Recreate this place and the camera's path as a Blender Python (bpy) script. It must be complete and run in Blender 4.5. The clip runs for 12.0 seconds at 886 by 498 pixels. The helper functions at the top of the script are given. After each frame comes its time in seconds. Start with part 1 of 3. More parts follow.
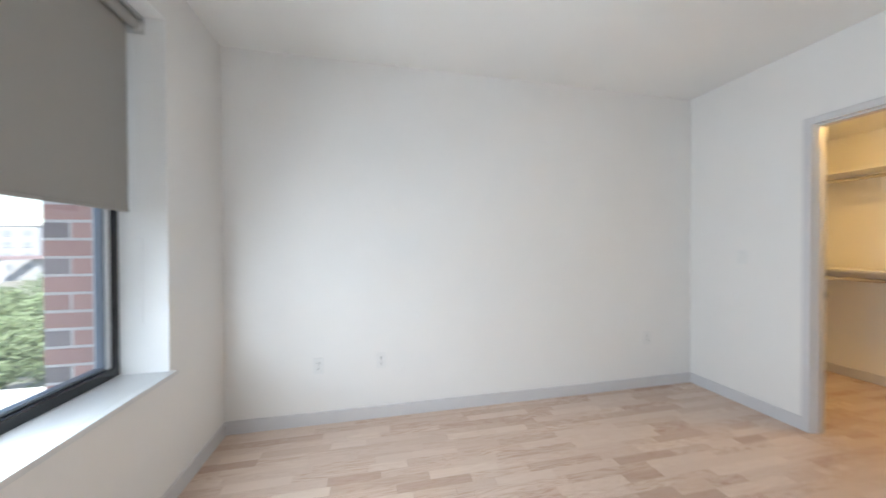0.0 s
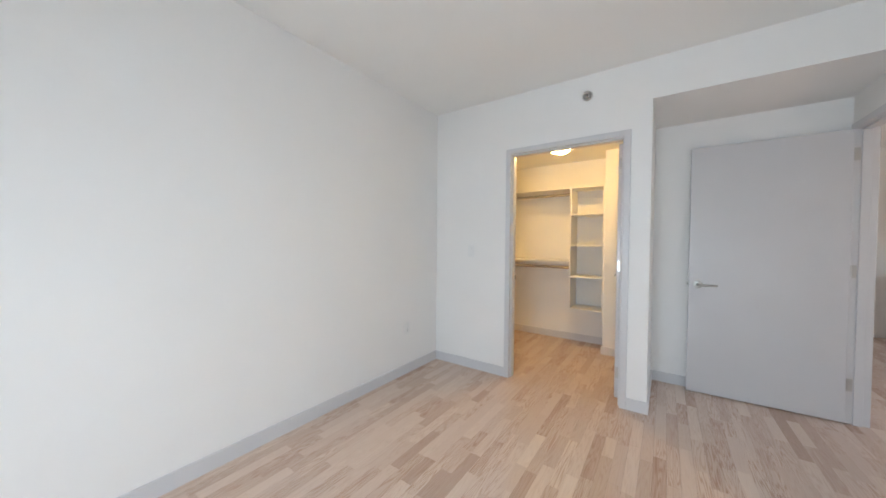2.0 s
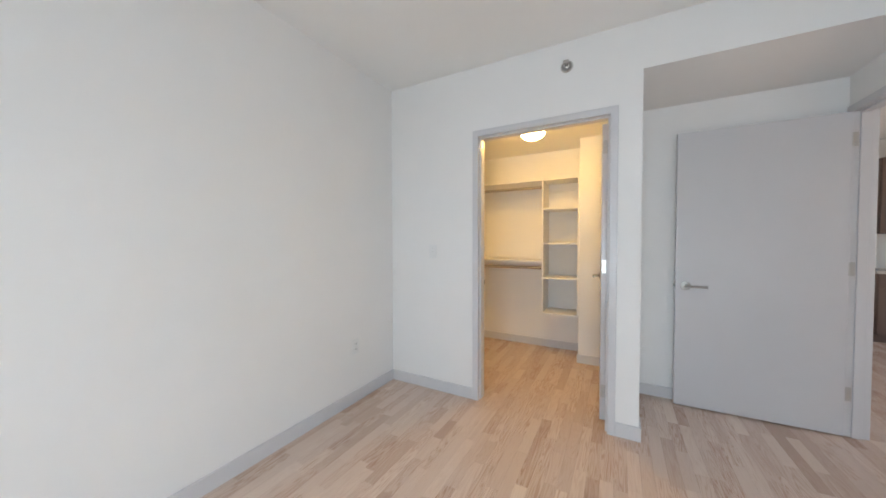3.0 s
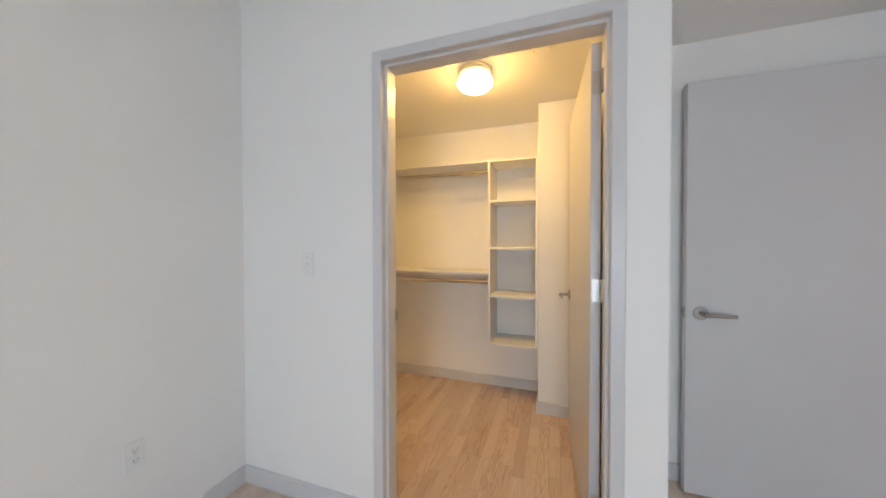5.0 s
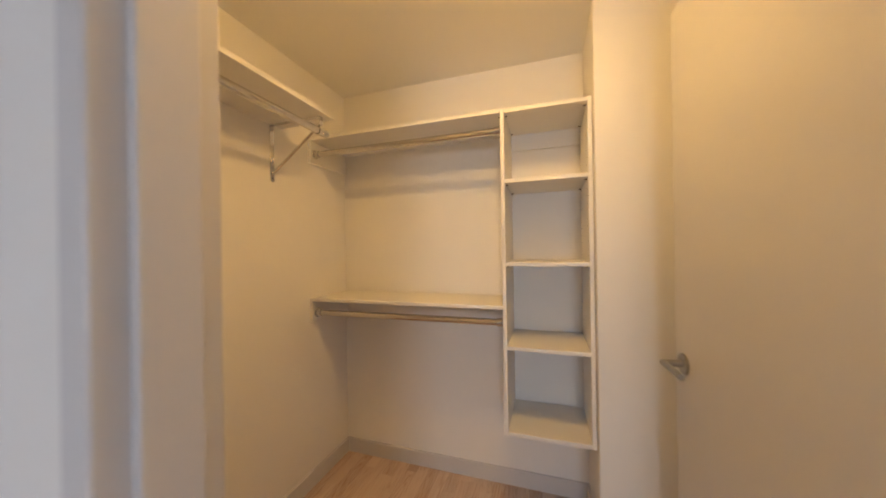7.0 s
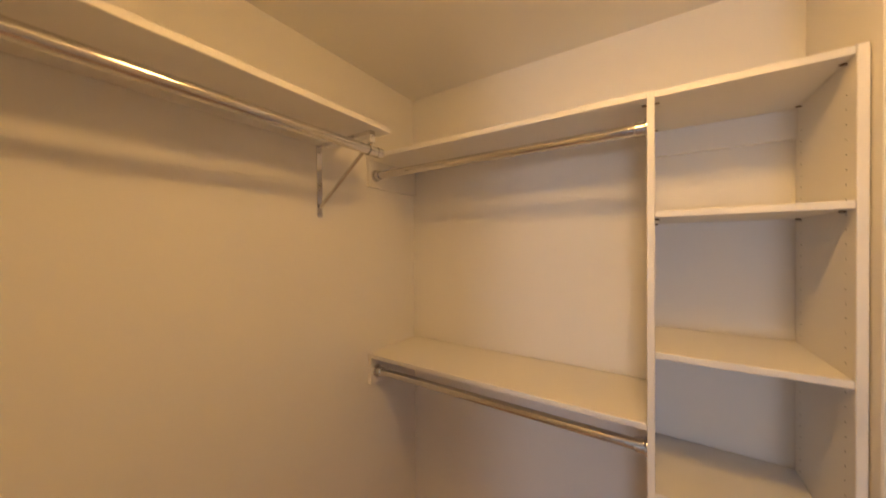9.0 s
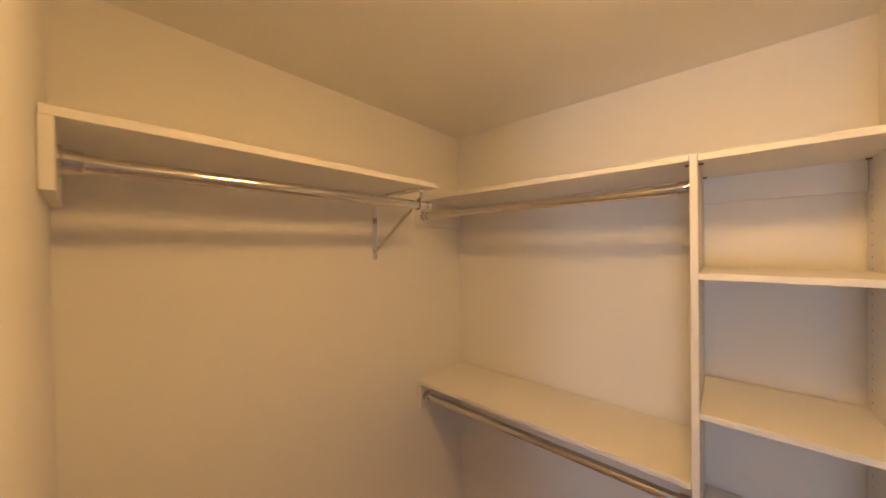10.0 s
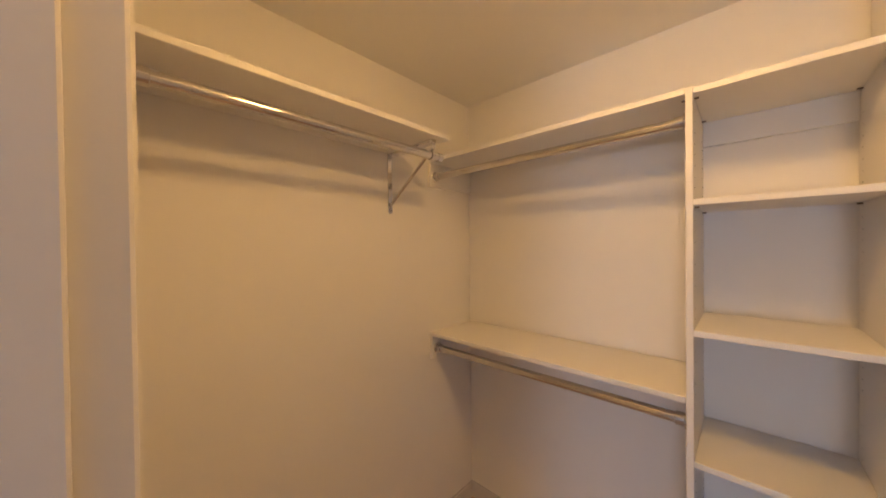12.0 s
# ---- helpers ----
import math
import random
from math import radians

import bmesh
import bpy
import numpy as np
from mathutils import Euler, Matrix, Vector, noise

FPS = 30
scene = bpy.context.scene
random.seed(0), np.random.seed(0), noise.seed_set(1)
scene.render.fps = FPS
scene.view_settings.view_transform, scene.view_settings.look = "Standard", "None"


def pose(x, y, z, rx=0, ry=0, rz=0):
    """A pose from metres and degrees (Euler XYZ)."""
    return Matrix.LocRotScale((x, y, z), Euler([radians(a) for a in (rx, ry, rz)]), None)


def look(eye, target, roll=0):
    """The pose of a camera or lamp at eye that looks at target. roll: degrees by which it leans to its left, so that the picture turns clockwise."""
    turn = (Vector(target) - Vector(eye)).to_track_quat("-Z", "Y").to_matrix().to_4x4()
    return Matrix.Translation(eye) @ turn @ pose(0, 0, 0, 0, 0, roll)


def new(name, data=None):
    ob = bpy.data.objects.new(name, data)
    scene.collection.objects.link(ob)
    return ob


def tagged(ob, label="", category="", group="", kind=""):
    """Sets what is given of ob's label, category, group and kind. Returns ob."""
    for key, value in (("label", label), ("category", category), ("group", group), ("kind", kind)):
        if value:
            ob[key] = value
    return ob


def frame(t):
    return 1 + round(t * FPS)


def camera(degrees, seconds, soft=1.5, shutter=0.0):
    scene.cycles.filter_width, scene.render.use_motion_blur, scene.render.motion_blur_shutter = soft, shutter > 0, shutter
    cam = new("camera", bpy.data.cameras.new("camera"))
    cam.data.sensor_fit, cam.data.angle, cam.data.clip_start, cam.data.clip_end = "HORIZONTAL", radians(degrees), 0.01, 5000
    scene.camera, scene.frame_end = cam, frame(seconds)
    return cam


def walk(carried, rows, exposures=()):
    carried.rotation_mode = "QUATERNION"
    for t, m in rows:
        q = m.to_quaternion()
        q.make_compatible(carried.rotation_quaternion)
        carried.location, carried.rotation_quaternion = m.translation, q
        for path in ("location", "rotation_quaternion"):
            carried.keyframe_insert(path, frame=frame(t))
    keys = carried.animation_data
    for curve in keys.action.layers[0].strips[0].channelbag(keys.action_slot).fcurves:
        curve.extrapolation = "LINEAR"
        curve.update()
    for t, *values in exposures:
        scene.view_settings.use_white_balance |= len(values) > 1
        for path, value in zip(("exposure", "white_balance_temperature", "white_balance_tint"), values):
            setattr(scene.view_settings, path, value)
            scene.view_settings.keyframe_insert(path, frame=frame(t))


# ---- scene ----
cam = camera(108.6, 12.0, soft=1.7, shutter=0.5)
PATH = [
    (0, (-2.843, -2.38, 1.258), (-2.42, -0.426, 1.239), -0.2),
    (0.5, (-2.926, -2.376, 1.301), (-2.013, -0.597, 1.245), 0.4),
    (1, (-2.874, -2.307, 1.286), (-1.555, -0.804, 1.233), 0.8),
    (1.5, (-2.819, -2.14, 1.268), (-1.272, -0.874, 1.223), 0.7),
    (2, (-2.751, -2.004, 1.249), (-1.113, -0.859, 1.206), 0.5),
    (2.5, (-2.541, -1.885, 1.242), (-0.843, -0.828, 1.195), 0.2),
    (3, (-2.301, -1.785, 1.251), (-0.549, -0.822, 1.201), -0.1),
    (5, (-1.241, -1.549, 1.256), (0.647, -0.89, 1.226), -0.1),
    (5.5, (-0.996, -1.466, 1.27), (0.909, -0.857, 1.244), -0.3),
    (6, (-0.716, -1.407, 1.291), (1.192, -0.808, 1.263), -0.5),
    (6.5, (-0.451, -1.34, 1.302), (1.458, -0.743, 1.278), -0.4),
    (6.7, (-0.342, -1.3, 1.288), (1.568, -0.705, 1.283), -0.7),
    (8.3, (0.197, -1.143, 1.375), (1.959, -0.200, 1.346), -0.4),
    (8.5, (0.221, -1.122, 1.395), (1.955, -0.127, 1.377), -0.4),
    (9, (0.240, -1.066, 1.514), (1.912, 0.030, 1.497), -0.4),
    (9.5, (0.216, -1.086, 1.627), (1.811, 0.120, 1.618), -0.5),
    (10, (0.169, -1.121, 1.684), (1.671, 0.197, 1.668), -0.8),
    (10.5, (0.116, -1.143, 1.697), (1.574, 0.225, 1.679), -0.9),
    (11, (0.114, -1.187, 1.646), (1.523, 0.230, 1.621), -0.8),
    (11.5, (0.119, -1.201, 1.571), (1.514, 0.232, 1.548), -0.9),
    (12, (0.106, -1.175, 1.480), (1.562, 0.196, 1.459), -0.7),
]
walk(cam, [(t, look(eye, target, roll)) for t, eye, target, roll in PATH],
     exposures=[(0.0, 1.20, 6500, 9), (5.0, 1.12, 6500, 10), (6.5, 0.90, 6600, 14), (8.5, 0.57, 6600, 22), (12.0, 0.57, 6350, 25)])

# ---- world, sun and daylight ----
world = bpy.data.worlds.new("sky")
scene.world = world
world.use_nodes = True
wn = world.node_tree.nodes
sky = wn.new("ShaderNodeTexSky")
sky.sky_type = "NISHITA"
sky.sun_disc = False
sky.sun_elevation = radians(50)
sky.sun_rotation = radians(150)
world.node_tree.links.new(sky.outputs["Color"], wn["Background"].inputs["Color"])
wn["Background"].inputs["Strength"].default_value = 0.15

sun = new("sun", bpy.data.lights.new("sun", "SUN"))
sun.data.energy, sun.data.angle, sun.data.color = 4.5, radians(0.5), (1.0, 0.96, 0.9)
sun.matrix_world = look((8, -14, 19), (0, 0, 0))

WINDOW_Y0, WINDOW_Y1, WINDOW_Z0, WINDOW_Z1 = -2.45, -0.577, 0.65, 2.36
day = new("window_daylight", bpy.data.lights.new("window_daylight", "AREA"))
day.data.shape, day.data.size, day.data.size_y = "RECTANGLE", 1.05, 0.62
day.data.energy, day.data.color = 21.5, (0.74, 0.88, 1.0)
day.data.spread = radians(180)
day.matrix_world = look((-3.985, -1.90, 1.06), (-1.0, -1.90, -0.25))

GLOBE_GLOW, GLOBE_TINT = 42.5, (1.0, 0.60, 0.175)


# ---- materials ----
def material(name):
    m = bpy.data.materials.new(name)
    m.use_nodes = True
    nt = m.node_tree
    return m, nt, nt.nodes["Principled BSDF"]


def mathnode(nt, op, a, b=None):
    n = nt.nodes.new("ShaderNodeMath")
    n.operation = op
    for i, v in enumerate((a, b)):
        if v is None:
            continue
        if isinstance(v, (int, float)):
            n.inputs[i].default_value = v
        else:
            nt.links.new(v, n.inputs[i])
    return n.outputs[0]


def noise_at(nt, vec, scale, detail=3.0, rough=0.55):
    n = nt.nodes.new("ShaderNodeTexNoise")
    n.inputs["Scale"].default_value = scale
    n.inputs["Detail"].default_value = detail
    n.inputs["Roughness"].default_value = rough
    if vec is not None:
        nt.links.new(vec, n.inputs["Vector"])
    return n.outputs["Fac"]


def mix_colour(nt, fac, a, b, mode="MIX"):
    n = nt.nodes.new("ShaderNodeMix")
    n.data_type, n.blend_type = "RGBA", mode
    for sock, v in ((n.inputs[0], fac), (n.inputs[6], a), (n.inputs[7], b)):
        if isinstance(v, (int, float)):
            sock.default_value = v
        elif isinstance(v, tuple):
            sock.default_value = (*v, 1)
        else:
            nt.links.new(v, sock)
    return n.outputs[2]


def bump_from(nt, bsdf, height, strength, distance):
    b = nt.nodes.new("ShaderNodeBump")
    b.inputs["Strength"].default_value = strength
    b.inputs["Distance"].default_value = distance
    nt.links.new(height, b.inputs["Height"])
    nt.links.new(b.outputs["Normal"], bsdf.inputs["Normal"])


def painted(name, colour, rough=0.55, spread=0.03, grain=220.0, relief=0.12, spec=0.5):
    """Rolled paint: faint patches, fine roller stipple, uneven gloss."""
    m, nt, bsdf = material(name)
    pos = nt.nodes.new("ShaderNodeNewGeometry").outputs["Position"]
    patch = noise_at(nt, pos, 1.7, 4.0)
    fine = noise_at(nt, pos, grain, 2.0)
    dark = tuple(c * (1 - 2 * spread) for c in colour)
    light = tuple(min(1, c * (1 + spread)) for c in colour)
    nt.links.new(mix_colour(nt, patch, dark, light), bsdf.inputs["Base Color"])
    r = mathnode(nt, "ADD", mathnode(nt, "MULTIPLY", patch, 0.14), rough - 0.07)
    nt.links.new(r, bsdf.inputs["Roughness"])
    bsdf.inputs["Specular IOR Level"].default_value = spec
    bump_from(nt, bsdf, fine, relief, 0.0006)
    return m


def metal(name, colour, rough, brushed=True):
    m, nt, bsdf = material(name)
    pos = nt.nodes.new("ShaderNodeNewGeometry").outputs["Position"]
    bsdf.inputs["Metallic"].default_value = 1.0
    n = noise_at(nt, pos, 60.0, 3.0)
    nt.links.new(mix_colour(nt, n, tuple(c * 0.85 for c in colour), colour), bsdf.inputs["Base Color"])
    nt.links.new(mathnode(nt, "ADD", mathnode(nt, "MULTIPLY", n, rough * 0.4), rough * 0.8), bsdf.inputs["Roughness"])
    if brushed:
        bump_from(nt, bsdf, noise_at(nt, pos, 700.0, 1.0), 0.06, 0.0003)
    return m


def wood_floor(name, per_island):
    """Lacquered ash strips: each strip its own tone, long fibres and arched growth rings."""
    m, nt, bsdf = material(name)
    geo = nt.nodes.new("ShaderNodeNewGeometry")
    if per_island:
        rnd = geo.outputs["Random Per Island"]
    else:
        rnd = nt.nodes.new("ShaderNodeObjectInfo").outputs["Random"]
    shift = nt.nodes.new("ShaderNodeCombineXYZ")
    nt.links.new(mathnode(nt, "MULTIPLY", rnd, 37.0), shift.inputs["X"])
    nt.links.new(mathnode(nt, "MULTIPLY", rnd, 91.0), shift.inputs["Z"])
    stretch = nt.nodes.new("ShaderNodeMapping")
    nt.links.new(geo.outputs["Position"], stretch.inputs["Vector"])
    stretch.inputs["Scale"].default_value = (0.55, 11.0, 1.0)
    add = nt.nodes.new("ShaderNodeVectorMath")
    nt.links.new(stretch.outputs[0], add.inputs[0])
    nt.links.new(shift.outputs[0], add.inputs[1])
    v = add.outputs[0]
    swirl = noise_at(nt, v, 2.9, 1.0, 0.4)
    rings = mathnode(nt, "SINE", mathnode(nt, "MULTIPLY", swirl, 80.0))
    rings = mathnode(nt, "POWER", mathnode(nt, "ADD", mathnode(nt, "MULTIPLY", rings, 0.5), 0.5), 2.2)
    fibre_map = nt.nodes.new("ShaderNodeMapping")
    nt.links.new(v, fibre_map.inputs["Vector"])
    fibre_map.inputs["Scale"].default_value = (10.0, 50.0, 6.0)
    fibre = noise_at(nt, fibre_map.outputs[0], 1.0, 3.0, 0.6)
    ramp = nt.nodes.new("ShaderNodeValToRGB")
    tones = ((0.0, (0.55, 0.405, 0.32)), (0.10, (0.65, 0.50, 0.41)), (0.40, (0.72, 0.575, 0.485)),
             (0.68, (0.78, 0.64, 0.545)), (0.86, (0.68, 0.525, 0.435)), (1.0, (0.82, 0.685, 0.58)))
    while len(ramp.color_ramp.elements) < len(tones):
        ramp.color_ramp.elements.new(0.5)
    for e, (p, c) in zip(ramp.color_ramp.elements, tones):
        e.position, e.color = p, (*c, 1)
    nt.links.new(rnd, ramp.inputs[0])
    base = ramp.outputs[0]
    strong = mathnode(nt, "MULTIPLY", rings, mathnode(nt, "ADD", mathnode(nt, "MULTIPLY", mathnode(nt, "POWER", mathnode(nt, "FRACT", mathnode(nt, "MULTIPLY", rnd, 17.3)), 1.1), 0.62), 0.08))
    base = mix_colour(nt, strong, base, (0.66, 0.5, 0.4), "MULTIPLY")
    base = mix_colour(nt, mathnode(nt, "MULTIPLY", fibre, 0.35), base, (0.72, 0.6, 0.5), "MULTIPLY")
    streak = noise_at(nt, v, 0.9, 2.0)
    base = mix_colour(nt, mathnode(nt, "MULTIPLY", mathnode(nt, "GREATER_THAN", streak, 0.63), 0.12), base, (0.55, 0.38, 0.3), "MULTIPLY")
    nt.links.new(base, bsdf.inputs["Base Color"])
    scuff = noise_at(nt, geo.outputs["Position"], 3.0, 5.0)
    nt.links.new(mathnode(nt, "ADD", mathnode(nt, "MULTIPLY", scuff, 0.1), 0.2), bsdf.inputs["Roughness"])
    bump_from(nt, bsdf, mathnode(nt, "ADD", fibre, rings), 0.08, 0.0004)
    return m


def leafy(name, colour):
    m, nt, bsdf = material(name)
    rnd = nt.nodes.new("ShaderNodeNewGeometry").outputs["Random Per Island"]
    nt.links.new(mix_colour(nt, rnd, tuple(c * 0.6 for c in colour), tuple(c * 1.5 for c in colour)), bsdf.inputs["Base Color"])
    bsdf.inputs["Roughness"].default_value = 0.6
    return m


def clay(name, colour, other):
    m, nt, bsdf = material(name)
    pos = nt.nodes.new("ShaderNodeNewGeometry").outputs["Position"]
    rnd = nt.nodes.new("ShaderNodeObjectInfo").outputs["Random"]
    tone = mix_colour(nt, rnd, colour, tuple(c * other for c in colour))
    speck = noise_at(nt, pos, 90.0, 4.0)
    nt.links.new(mix_colour(nt, mathnode(nt, "MULTIPLY", speck, 0.5), tone, (0.6, 0.55, 0.5), "MULTIPLY"), bsdf.inputs["Base Color"])
    bsdf.inputs["Roughness"].default_value = 0.85
    bump_from(nt, bsdf, speck, 0.4, 0.002)
    return m


WALL = painted("wall_paint", (0.845, 0.825, 0.805), 0.6, 0.02)
CEIL = painted("ceiling_paint", (0.88, 0.865, 0.84), 0.8, 0.02)
TRIM = painted("grey_trim_paint", (0.645, 0.628, 0.635), 0.38, 0.03, 160.0, 0.06)
DOOR = painted("grey_door_paint", (0.612, 0.60, 0.612), 0.31, 0.03, 160.0, 0.04)
SILL = painted("window_sill_paint", (0.74, 0.74, 0.74), 0.4, 0.02)
MELAMINE = painted("white_melamine", (0.82, 0.80, 0.775), 0.45, 0.015, 90.0, 0.03)
PLASTIC = painted("white_plastic", (0.80, 0.79, 0.775), 0.35, 0.01, 60.0, 0.0)
SCREW = painted("painted_screw", (0.5, 0.5, 0.5), 0.4)
# near-black colour standing for the shade inside holes and slots
HOLE_SHADE = painted("hole_shade", (0.05, 0.05, 0.05), 0.6)
STEEL = metal("satin_steel", (0.40, 0.38, 0.355), 0.38)
# paler copy of the satin steel: the white door's reflection is in the colour
HINGE = metal("hinge_steel_lit", (0.56, 0.545, 0.53), 0.38)
CHROME = metal("polished_chrome", (0.70, 0.68, 0.655), 0.09, False)
BLACK = painted("black_window_frame", (0.016, 0.016, 0.019), 0.2, 0.1)
# grey sash; the blue in its colour stands for reflected daylight
ALU = painted("sky_tinted_sash", (0.24, 0.285, 0.36), 0.4, 0.05)
SHADE = painted("grey_shade_cloth", (0.37, 0.355, 0.33), 0.85, 0.03, 900.0, 0.3)
RAIL = painted("shade_rail_enamel", (0.56, 0.56, 0.55), 0.35)
BRICK = clay("red_brick", (0.63, 0.39, 0.35), 0.82)
BRICK_DARK = clay("blue_grey_brick", (0.40, 0.35, 0.36), 0.7)
MORTAR = painted("mortar", (0.74, 0.72, 0.71), 0.9, 0.06, 80.0, 0.5)
UNDER = painted("dark_joint", (0.10, 0.07, 0.05), 0.8)
PLANK = wood_floor("ash_strip_single", False)
PLANKS = wood_floor("ash_strip_joined", True)
CABINET = painted("dark_brown_laminate", (0.15, 0.10, 0.08), 0.4, 0.08)
COUNTER = painted("light_stone_counter", (0.62, 0.6, 0.57), 0.25, 0.05)
TILE = painted("white_wall_tile", (0.72, 0.72, 0.71), 0.2, 0.02)
LEAF = leafy("leaf", (0.155, 0.215, 0.115))
FAR_WALL = painted("far_concrete", (0.40, 0.42, 0.45), 0.9, 0.1, 2.0, 0.2)
DECK = painted("weathered_steel_deck", (0.25, 0.20, 0.22), 0.8, 0.15, 3.0, 0.3)
BARK = painted("bark", (0.12, 0.09, 0.065), 0.9, 0.1, 40.0, 0.6)
GRASS = painted("far_ground", (0.24, 0.245, 0.21), 0.95, 0.15, 3.0, 0.3)
ROOFING = painted("white_roof_membrane", (0.72, 0.72, 0.70), 0.8, 0.05)
FACADE = painted("pale_concrete", (0.68, 0.67, 0.66), 0.85, 0.06)
PANE = painted("dark_pane", (0.30, 0.33, 0.36), 0.2, 0.05)
PIN = painted("brown_plastic", (0.14, 0.09, 0.06), 0.5)
CUP = metal("dull_grey_metal", (0.36, 0.34, 0.33), 0.4)
RUBBER = painted("grey_rubber", (0.06, 0.055, 0.05), 0.7)

GLASS, _nt, _b = material("window_glass")
_b.inputs["Base Color"].default_value = (1, 1, 1, 1)
_b.inputs["Roughness"].default_value = 0.0
_b.inputs["Transmission Weight"].default_value = 1.0
_b.inputs["IOR"].default_value = 1.45

GLOBE, _nt, _b = material("lit_opal_glass")
_b.inputs["Base Color"].default_value = (0.9, 0.87, 0.8, 1)
_b.inputs["Emission Color"].default_value = (*GLOBE_TINT, 1)
_b.inputs["Emission Strength"].default_value = GLOBE_GLOW

NECK, _nt, _b = material("dim_opal_neck")
_b.inputs["Base Color"].default_value = (0.9, 0.87, 0.8, 1)
_b.inputs["Emission Color"].default_value = (1.0, 0.75, 0.42, 1)
_b.inputs["Emission Strength"].default_value = GLOBE_GLOW * 0.022


# ---- mesh helpers ----
def box(bm, x0, x1, y0, y1, z0, z1, bevel=0.0, segments=2):
    made = bmesh.ops.create_cube(bm, size=1.0)["verts"]
    m = Matrix.Translation(((x0 + x1) / 2, (y0 + y1) / 2, (z0 + z1) / 2)) @ Matrix.Diagonal((abs(x1 - x0), abs(y1 - y0), abs(z1 - z0), 1))
    bmesh.ops.transform(bm, matrix=m, verts=made)
    if bevel:
        edges = list({e for v in made for e in v.link_edges})
        bmesh.ops.bevel(bm, geom=edges, offset=bevel, segments=segments, profile=0.5, affect="EDGES")
    return bm


def tube(bm, a, b, r0, r1=None, sides=20, caps=True):
    a, b = Vector(a), Vector(b)
    made = bmesh.ops.create_cone(bm, cap_ends=caps, segments=sides, radius1=r0, radius2=r0 if r1 is None else r1, depth=(b - a).length)["verts"]
    turn = (b - a).to_track_quat("Z", "Y").to_matrix().to_4x4()
    bmesh.ops.transform(bm, matrix=Matrix.Translation((a + b) / 2) @ turn, verts=made)
    return bm


def lathe(bm, profile, centre, axis, sides=32):
    """A turned body: profile of (radius, height along axis)."""
    turn = Vector(axis).to_track_quat("Z", "Y").to_matrix()
    rings = []
    for r, h in profile:
        ring = []
        for i in range(sides):
            a = 2 * math.pi * i / sides
            ring.append(bm.verts.new(Vector(centre) + turn @ Vector((r * math.cos(a), r * math.sin(a), h))))
        rings.append(ring)
    for p, q in zip(rings, rings[1:]):
        for i in range(sides):
            bm.faces.new((p[i], p[(i + 1) % sides], q[(i + 1) % sides], q[i]))
    bm.faces.new(rings[0][::-1])
    bm.faces.new(rings[-1])
    return bm


def mesh_of(name, bm, mat, smooth=False):
    bmesh.ops.recalc_face_normals(bm, faces=bm.faces)
    me = bpy.data.meshes.new(name)
    bm.to_mesh(me)
    bm.free()
    me.materials.append(mat)
    if smooth:
        me.shade_smooth()
        me.set_sharp_from_angle(angle=radians(40))
    return me


def part(name, bm, mat, parent, label="", smooth=False):
    ob = new(name, mesh_of(name, bm, mat, smooth))
    ob.parent = parent
    ob.matrix_parent_inverse = parent.matrix_basis.inverted()
    if label:
        ob["label"] = label
    return ob


def thing(name, at, label, category, group="", kind=""):
    ob = new(name)
    ob.empty_display_size = 0.1
    ob.matrix_basis = pose(*at)
    return tagged(ob, label, category, group, kind)


def solid(name, bm, mat, label, category, kind="structure", group="", smooth=False):
    return tagged(new(name, mesh_of(name, bm, mat, smooth)), label, category, group, kind)


def B():
    return bmesh.new()


# ---- plan ----
H = 2.585            # bedroom ceiling
HC = 2.289           # closet ceiling and dropped soffit
XW = -3.826          # window wall
XF = 1.582           # closet far wall
YR = -1.795          # closet wall behind the door
YA = -1.911          # return of the entry alcove
XA = 0.752           # back of the alcove
YE = -3.072          # wall with the entry door
TB = 0.110           # depth of the closet door frame in its wall
XI = 0.126           # closet face of the front wall
DOOR_L, DOOR_R, DOOR_T = -0.789, -1.781, 2.10     # outer edges of the closet door frame
EDX0, EDX1 = -0.228, 0.742                        # outer edges of the entry door frame
FACE = 0.047

# ---- walls ----
bm = B()
box(bm, -4.11, 1.70, 0.0, 0.12, -0.03, H + 0.1)
solid("wall_north", bm, WALL, "smooth white painted wall running from bedroom into closet", "wall")

bm = B()
box(bm, XW - 0.284, XW, WINDOW_Y1, 0.0, -0.03, H + 0.1)
box(bm, XW - 0.284, XW, YE - 0.094, WINDOW_Y0, -0.03, H + 0.1)
box(bm, XW - 0.284, XW, WINDOW_Y0, WINDOW_Y1, -0.03, WINDOW_Z0 - 0.024)
box(bm, XW - 0.284, XW, WINDOW_Y0, WINDOW_Y1, WINDOW_Z1, H + 0.1)
solid("wall_west", bm, WALL, "white painted window wall with deep plaster reveals", "wall")

bm = B()
box(bm, 0, XI, DOOR_L - 0.02, 0.0, -0.03, H + 0.1)
box(bm, 0, XI, YA, DOOR_R + 0.02, -0.03, H + 0.1)
box(bm, 0, XI, DOOR_R + 0.02, DOOR_L - 0.02, DOOR_T - 0.02, H + 0.1)
box(bm, 0, XA, YE, YA, HC + 0.006, H + 0.1)
solid("wall_east", bm, WALL, "white painted wall with closet doorway and dropped bulkhead", "wall")

bm = B()
box(bm, XI, XA, YA, YR, -0.03, HC + 0.3)
box(bm, XA, 1.70, YA, YR, -0.03, HC + 0.3)
solid("wall_closet_south", bm, WALL, "white painted closet side wall behind the open door", "wall")

bm = B()
box(bm, XF, 1.70, YR, 0.0, -0.03, HC + 0.3)
solid("wall_closet_east", bm, WALL, "white painted closet end wall behind shelves and rods", "wall")

bm = B()
box(bm, 1.213, XF, YR, -1.437, -0.03, HC + 0.05, 0.003, 1)
